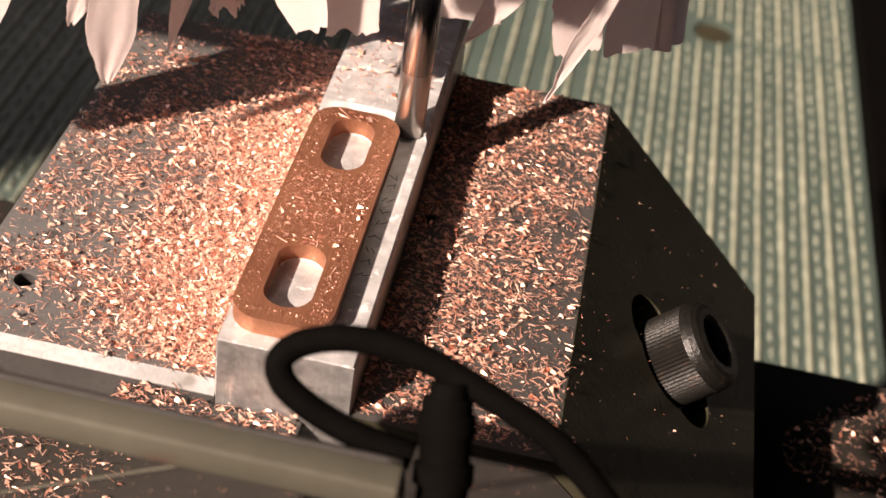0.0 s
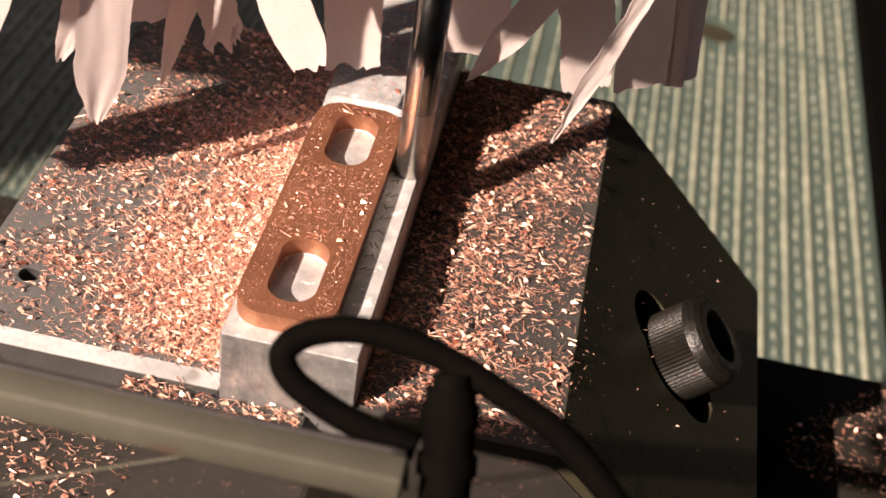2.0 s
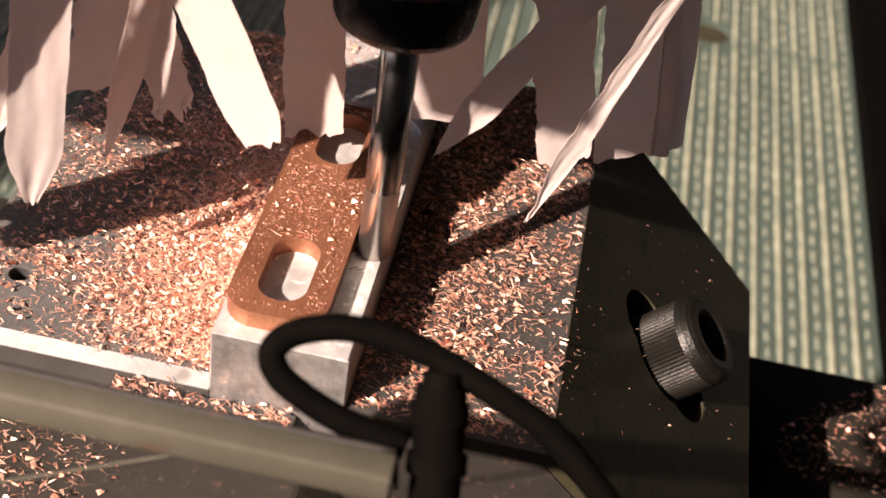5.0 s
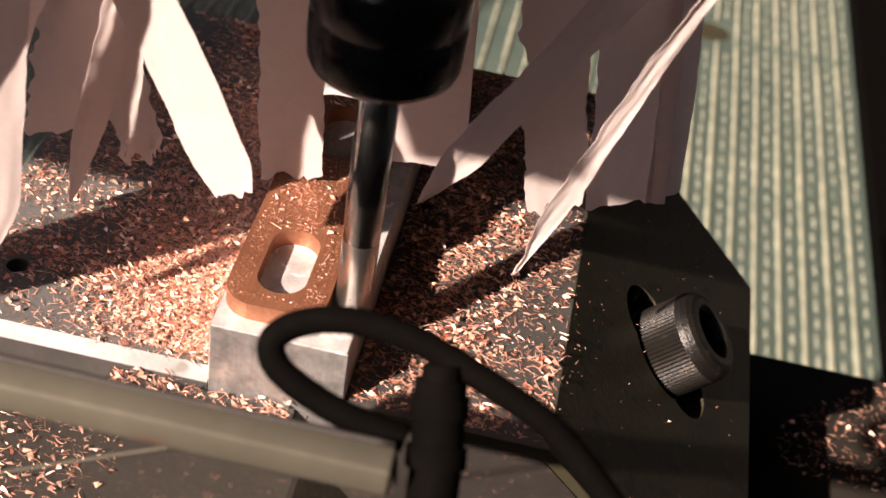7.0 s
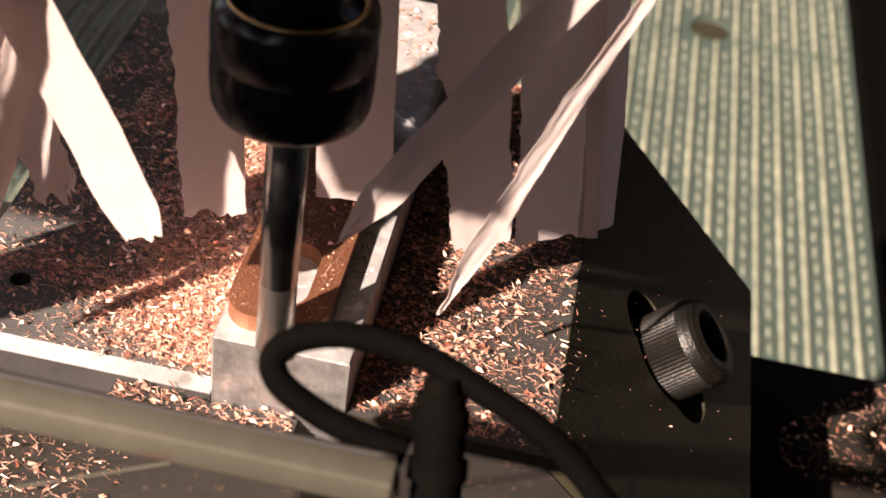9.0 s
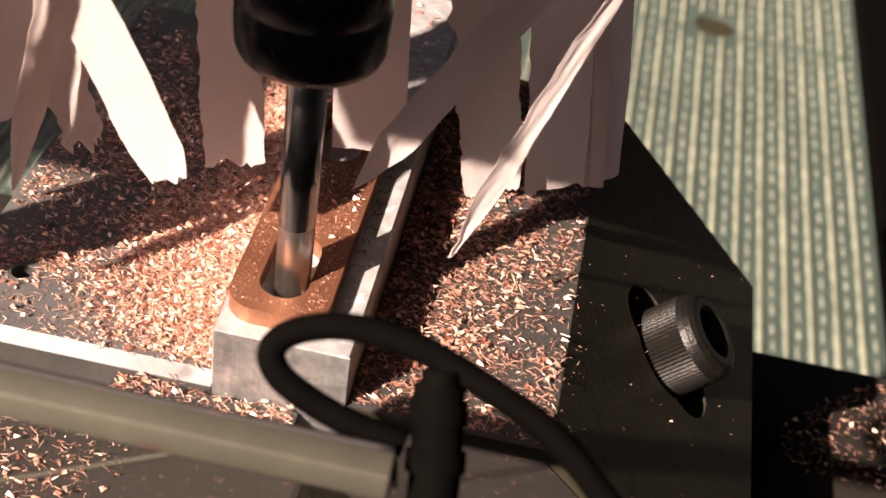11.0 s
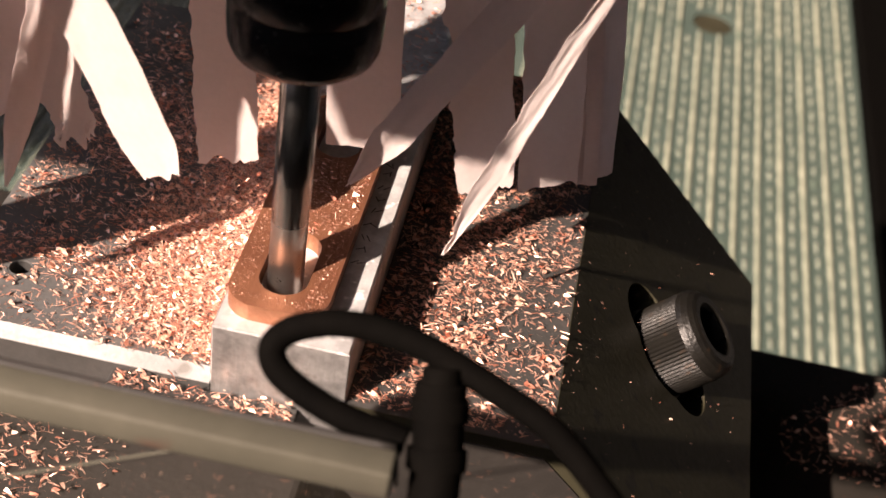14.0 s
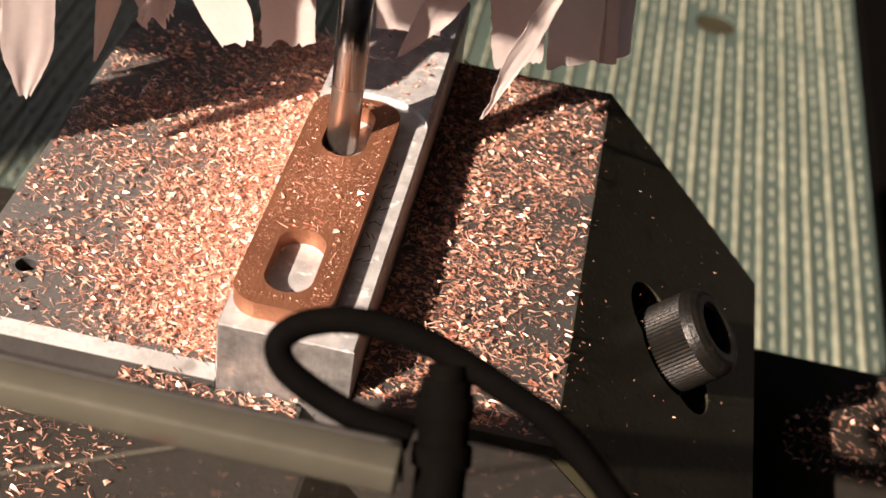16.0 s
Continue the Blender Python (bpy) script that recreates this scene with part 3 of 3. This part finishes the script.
def milling_spindle():
    sp = thing("milling_spindle", "black milling spindle nut holding a polished end mill", "spindle", V(TIP) * MM)
    part("fluted_end", lathe([(0, 0.02), (2.7, 0.02), (2.92, 0.35), (2.92, 14)], 40), FLUTES, sp, "blurred spinning flutes", smooth=True)
    part("flute_runout", lathe([(2.92, 14), (2.94, 17), (2.98, 20), (3.0, 22)], 40), RUNOUT, sp, "blurred end of the flutes", smooth=True)
    part("shank", lathe([(3.0, 22), (3.0, 50), (0, 50)], 40), CARBIDE, sp, "polished steel shank", smooth=True)
    nut = part("collet_nut", lathe([(3.3, 44.8), (8.2, 44.6), (9.2, 44.8), (10.4, 45.8), (10.9, 47.0), (11.1, 50.1), (11.1, 53.2), (10.7, 53.7), (10.7, 54.2), (11.1, 54.7), (11.2, 59.6), (10.8, 61.2), (9.6, 62.2), (9.4, 62.4), (9.1, 61.4), (8.9, 58.0), (5.0, 57.5)], 96), BLACK, sp, "glossy black collet nut", smooth=True)
    part("collet", lathe([(3.05, 44.5), (4.6, 44.3), (6.2, 44.6), (6.2, 48.6), (3.05, 48.6)], 64), BLACK, sp, smooth=True)
    part("seal_ring", lathe([(9.0, 61.2), (9.5, 61.9), (9.5, 62.5), (9.1, 62.7), (8.8, 62.2)], 64), BRASS, nut, "brass ring", smooth=True)
    part("nose", lathe([(0, 57.6), (5.6, 57.6), (5.6, 72.6), (6.4, 73.4), (14, 74.5), (21, 77.0), (21, 164.6), (0, 164.6)], 64), NOSE, sp, "turned steel spindle nose", smooth=True)
    # Unseen plate added to cast shade on the left jaw's back.
    part("jaw_shade_plate", prism([(-205, -110), (-146, -110), (-140, -72), (-122, -66), (-122, 30), (-205, 30)], 112, 122, "z"), BLACK, sp, "unseen black plate shading the jaw's back left")
    # Unseen plate added above, its outline cut to shade the right strips.
    part("strip_shade_plate", prism([(-80, -80), (-36, -80), (-6, -32), (0, -28), (0, -6), (-42, -6), (-57, -26), (-70, -56)], 104, 111, "z"), BLACK, sp, "unseen black plate shading the right paper strips")
    # Unseen arm, added to hold the jaw's shade plate.
    part("shade_plate_arm", box(-178, 12, -16, 16, 122.2, 150, 2.0), BLACK, sp, "unseen black arm joining the shade plate to the spindle")
    return sp


spindle = milling_spindle()


def paper_strip(skirt, tip, top, width, face=0.0, curl=3.0, point=0.0, torn=0.5, seed=0, twist=0.0, bow=0.0, taper=0.3, slim=1.0):
    """A hanging ribbon from tip to top (millimetres from the tool's tip). point: how far it narrows to its tip over the share taper of its length; slim: its width at the top."""
    a, b = V(tip), V(top)
    rnd = random.Random(seed)
    rows, across = 110, 16
    way = (b - a).normalized()
    ph = rnd.uniform(0, 6)
    grid = []
    for i in range(rows + 1):
        s = i / rows
        ang = radians(face + twist * s)
        side = V((math.cos(ang), math.sin(ang), 0))
        side = (side - way * side.dot(way)).normalized()
        out = side.cross(way)
        c = a.lerp(b, s) + out * curl * math.sin(s * math.pi) + out * 0.7 * math.sin(4 * s + ph) + side * bow * math.sin(s * math.pi)
        w = width * (1 - point * (1 - min(1, s / taper)) ** 1.3) * (1 + (slim - 1) * s)
        row = []
        ragged = [torn * (0.9 * noise.noise((s * 11, e * 2 + seed, seed)) + 0.5 * noise.noise((s * 32, e * 2, seed + 5.0)) + 0.22 * noise.noise((s * 95, e * 3, seed + 2.0))) for e in (-0.5, 0.5)]
        for k in range(across + 1):
            u = k / across - 0.5
            edge = ragged[0] * (0.5 - u) + 0.5 * ragged[1] * (0.5 + u)
            drop = -min(torn, 1.2) * max(0, 1 - s * 7) * (2.4 * noise.noise((u * 3.5, seed * 3.1, 0)) + 1.1 * noise.noise((u * 14, seed * 1.7, 4)) + 0.5 * noise.noise((u * 31, seed * 2.3, 7)))
            row.append((c + side * (u * w + edge) + way * drop + out * (1.5 * u * u + 0.35 * noise.noise((s * 6, u * 3, seed)) + 0.10 * noise.noise((s * 21, u * 5, seed + 1.0)))) * MM)
        grid.append((row, out.copy()))
    bm = bmesh.new()
    front = [[bm.verts.new(p) for p in row] for row, out in grid]
    back = [[bm.verts.new(p - out * 0.12 * MM) for p in row] for row, out in grid]
    for i in range(rows):
        for k in range(across):
            bm.faces.new((front[i][k], front[i][k + 1], front[i + 1][k + 1], front[i + 1][k])).smooth = True
            bm.faces.new((back[i][k], back[i + 1][k], back[i + 1][k + 1], back[i][k + 1])).smooth = True
    ring = [(0, k) for k in range(across)] + [(i, across) for i in range(rows)] + [(rows, k) for k in range(across, 0, -1)] + [(i, 0) for i in range(rows, 0, -1)]
    for (i, k), (i2, k2) in zip(ring, ring[1:] + ring[:1]):
        bm.faces.new((front[i][k], back[i][k], back[i2][k2], front[i2][k2]))
    for e in bm.edges:
        if len({f.smooth for f in e.link_faces}) > 1:
            e.smooth = False
    return part("paper_strip", bm, PAPER, skirt)


def paper_skirt():
    sk = thing("paper_skirt", "fringe of torn white paper strips hanging round the spindle", "paper fringe", V(TIP) * MM)
    bm = bmesh.new()
    rows = []
    for i in range(25):
        a = radians(-10 + 200 * i / 24)
        rows.append([bm.verts.new(V((r * math.cos(a), r * math.sin(a) * 0.65, z)) * MM) for r, z in ((46, 92), (49, 92), (49, 110), (46, 110))])
    for a, b in zip(rows, rows[1:]):
        for k in range(4):
            bm.faces.new((a[k], a[(k + 1) % 4], b[(k + 1) % 4], b[k]))
    part("band", bm, PAPER, sk, "white paper band")
    strips = [
        # tip, top, width, face, curl, point, torn, seed, twist
        ((-81, -26, 8), (-47, -22, 94), 14.0, 5, 2, 0.2, 0.6, 14, 0),
        # Strip added beside the first to widen its shadow band on the jaw.
        ((-84.8, -22.5, 9), (-65, -21, 94), 14.0, 5, 2, 0.2, 0.6, 17, 0),
        ((-53.5, -15.7, 8.7), (-45.7, -15.7, 94.0), 8.5, 22, 1.0, 0.75, 0.5, 16, 0, 0, 0.12),
        ((-67.4, 4.0, 6.3), (-36.0, 4.0, 94.0), 7.0, 8, 1.5, 0.8, 0.9, 1, 0, 0, 0.15),
        ((-50.9, 7.5, 15.0), (-41.2, 7.5, 94.0), 11.0, 5, 1, 0.0, 2.0, 2, 0),
        ((-49.2, 6.0, 3.9), (-31.1, 6.0, 94.0), 5.0, 15, 1.5, 0.9, 0.5, 13, 0, 0.8, 0.2, 0.8),
        ((-39.0, 13.0, 10.4), (-54.8, 13.0, 94.0), 8.0, 0, 2, 0.15, 2.0, 4, 0, 0, 0.1),
        ((-19.2, -4.3, 20.1), (-55.0, -4.3, 92.0), 10.5, -10, -1.2, 0.35, 0.5, 5, 0, 0, 0.07, 1.0),
        ((-16.8, 24.0, 3.7), (-21.9, 24.0, 94.0), 11.0, 0, 1.0, 0.0, 1.2, 6, 0),
        ((6, 27, 11.0), (0, 29, 94), 12.5, 0, 1, 0.0, 0.1, 7, 0),
        ((6.7, 11.0, 15.2), (52.0, 11.0, 92.0), 6.2, 10, 0.8, 0.95, 0.5, 8, 0, -1.2, 0.14),
        ((28.3, 20, 12.5), (13, 23, 94), 10.0, 15, 2, 0.1, 2.0, 9, 0, 0, 0.1),
        ((39.8, 27, 11), (24, 27, 94), 13.5, 14, 2, 0.0, 0.5, 10, 0, 1.5, 0.3, 0.85),
        ((45.5, 30, 12.0), (31, 29, 94), 7.0, 35, 2, 0.0, 0.3, 11, 0, 1.5),
        ((23.9, 6.0, 8.7), (52.1, 6.0, 92.0), 4.4, 15, 0.3, 0.95, 0.6, 12, 4, -0.4, 0.2, 0.3),
    ]
    for s in strips:
        paper_strip(sk, *s)
    return sk


skirt = paper_skirt()


# ---------------------------------------------------------------- movement
def motions():
    path = [(0.0, -26.0, 226.6, 10.8), (0.5, -25.2, 224.0, 10.8), (1.0, -24.3, 220.6, 10.8), (1.5, -23.8, 216.6, 10.8), (2.0, -23.5, 212.5, 10.8),
            (2.5, -23.5, 208.5, 10.8), (3.0, -23.5, 204.4, 10.8), (3.5, -23.5, 200.3, 10.8), (4.0, -23.5, 196.3, 10.8), (5.0, -23.5, 188.3, 10.8), (6.0, -23.5, 180.4, 10.8),
            (6.5, -23.5, 176.4, 10.8), (7.0, -23.6, 172.4, 10.8), (7.5, -24.6, 168.7, 10.8), (8.0, -26.7, 164.9, 10.8), (8.5, -29.8, 161.9, 10.8), (9.0, -34.0, 161.3, 10.8), (9.2, -35.7, 161.2, 10.8),
            (9.7, -39.8, 161.6, 10.8), (10.0, -41.6, 162.0, 14.0), (10.3, -40.0, 165.5, 22.0), (10.7, -34.9, 173.0, 20.0), (11.0, -34.3, 173.4, 11.2), (11.3, -34.3, 174.0, 10.65),
            (11.5, -34.3, 175.5, 10.65), (12.0, -34.3, 179.2, 10.65), (12.5, -34.6, 180.8, 10.65), (13.0, -36.1, 179.8, 10.65), (13.5, -36.1, 176.6, 10.65), (14.0, -35.4, 173.6, 10.65), (14.2, -34.9, 174.2, 10.65),
            (14.35, -35.2, 176.0, 13.0), (14.5, -35.6, 188.0, 15.5), (14.6, -35.6, 199.0, 15.5), (14.7, -35.5, 211.0, 15.0), (14.8, -35.2, 218.8, 12.0), (15.0, -35.2, 219.2, 10.65), (15.5, -35.8, 216.8, 10.65), (16.0, -36.0, 213.2, 10.65)]
    rows = [(t, pose(x * MM, y * MM, z * MM)) for t, x, y, z in path]
    walk(spindle, rows)
    walk(skirt, rows)


motions()
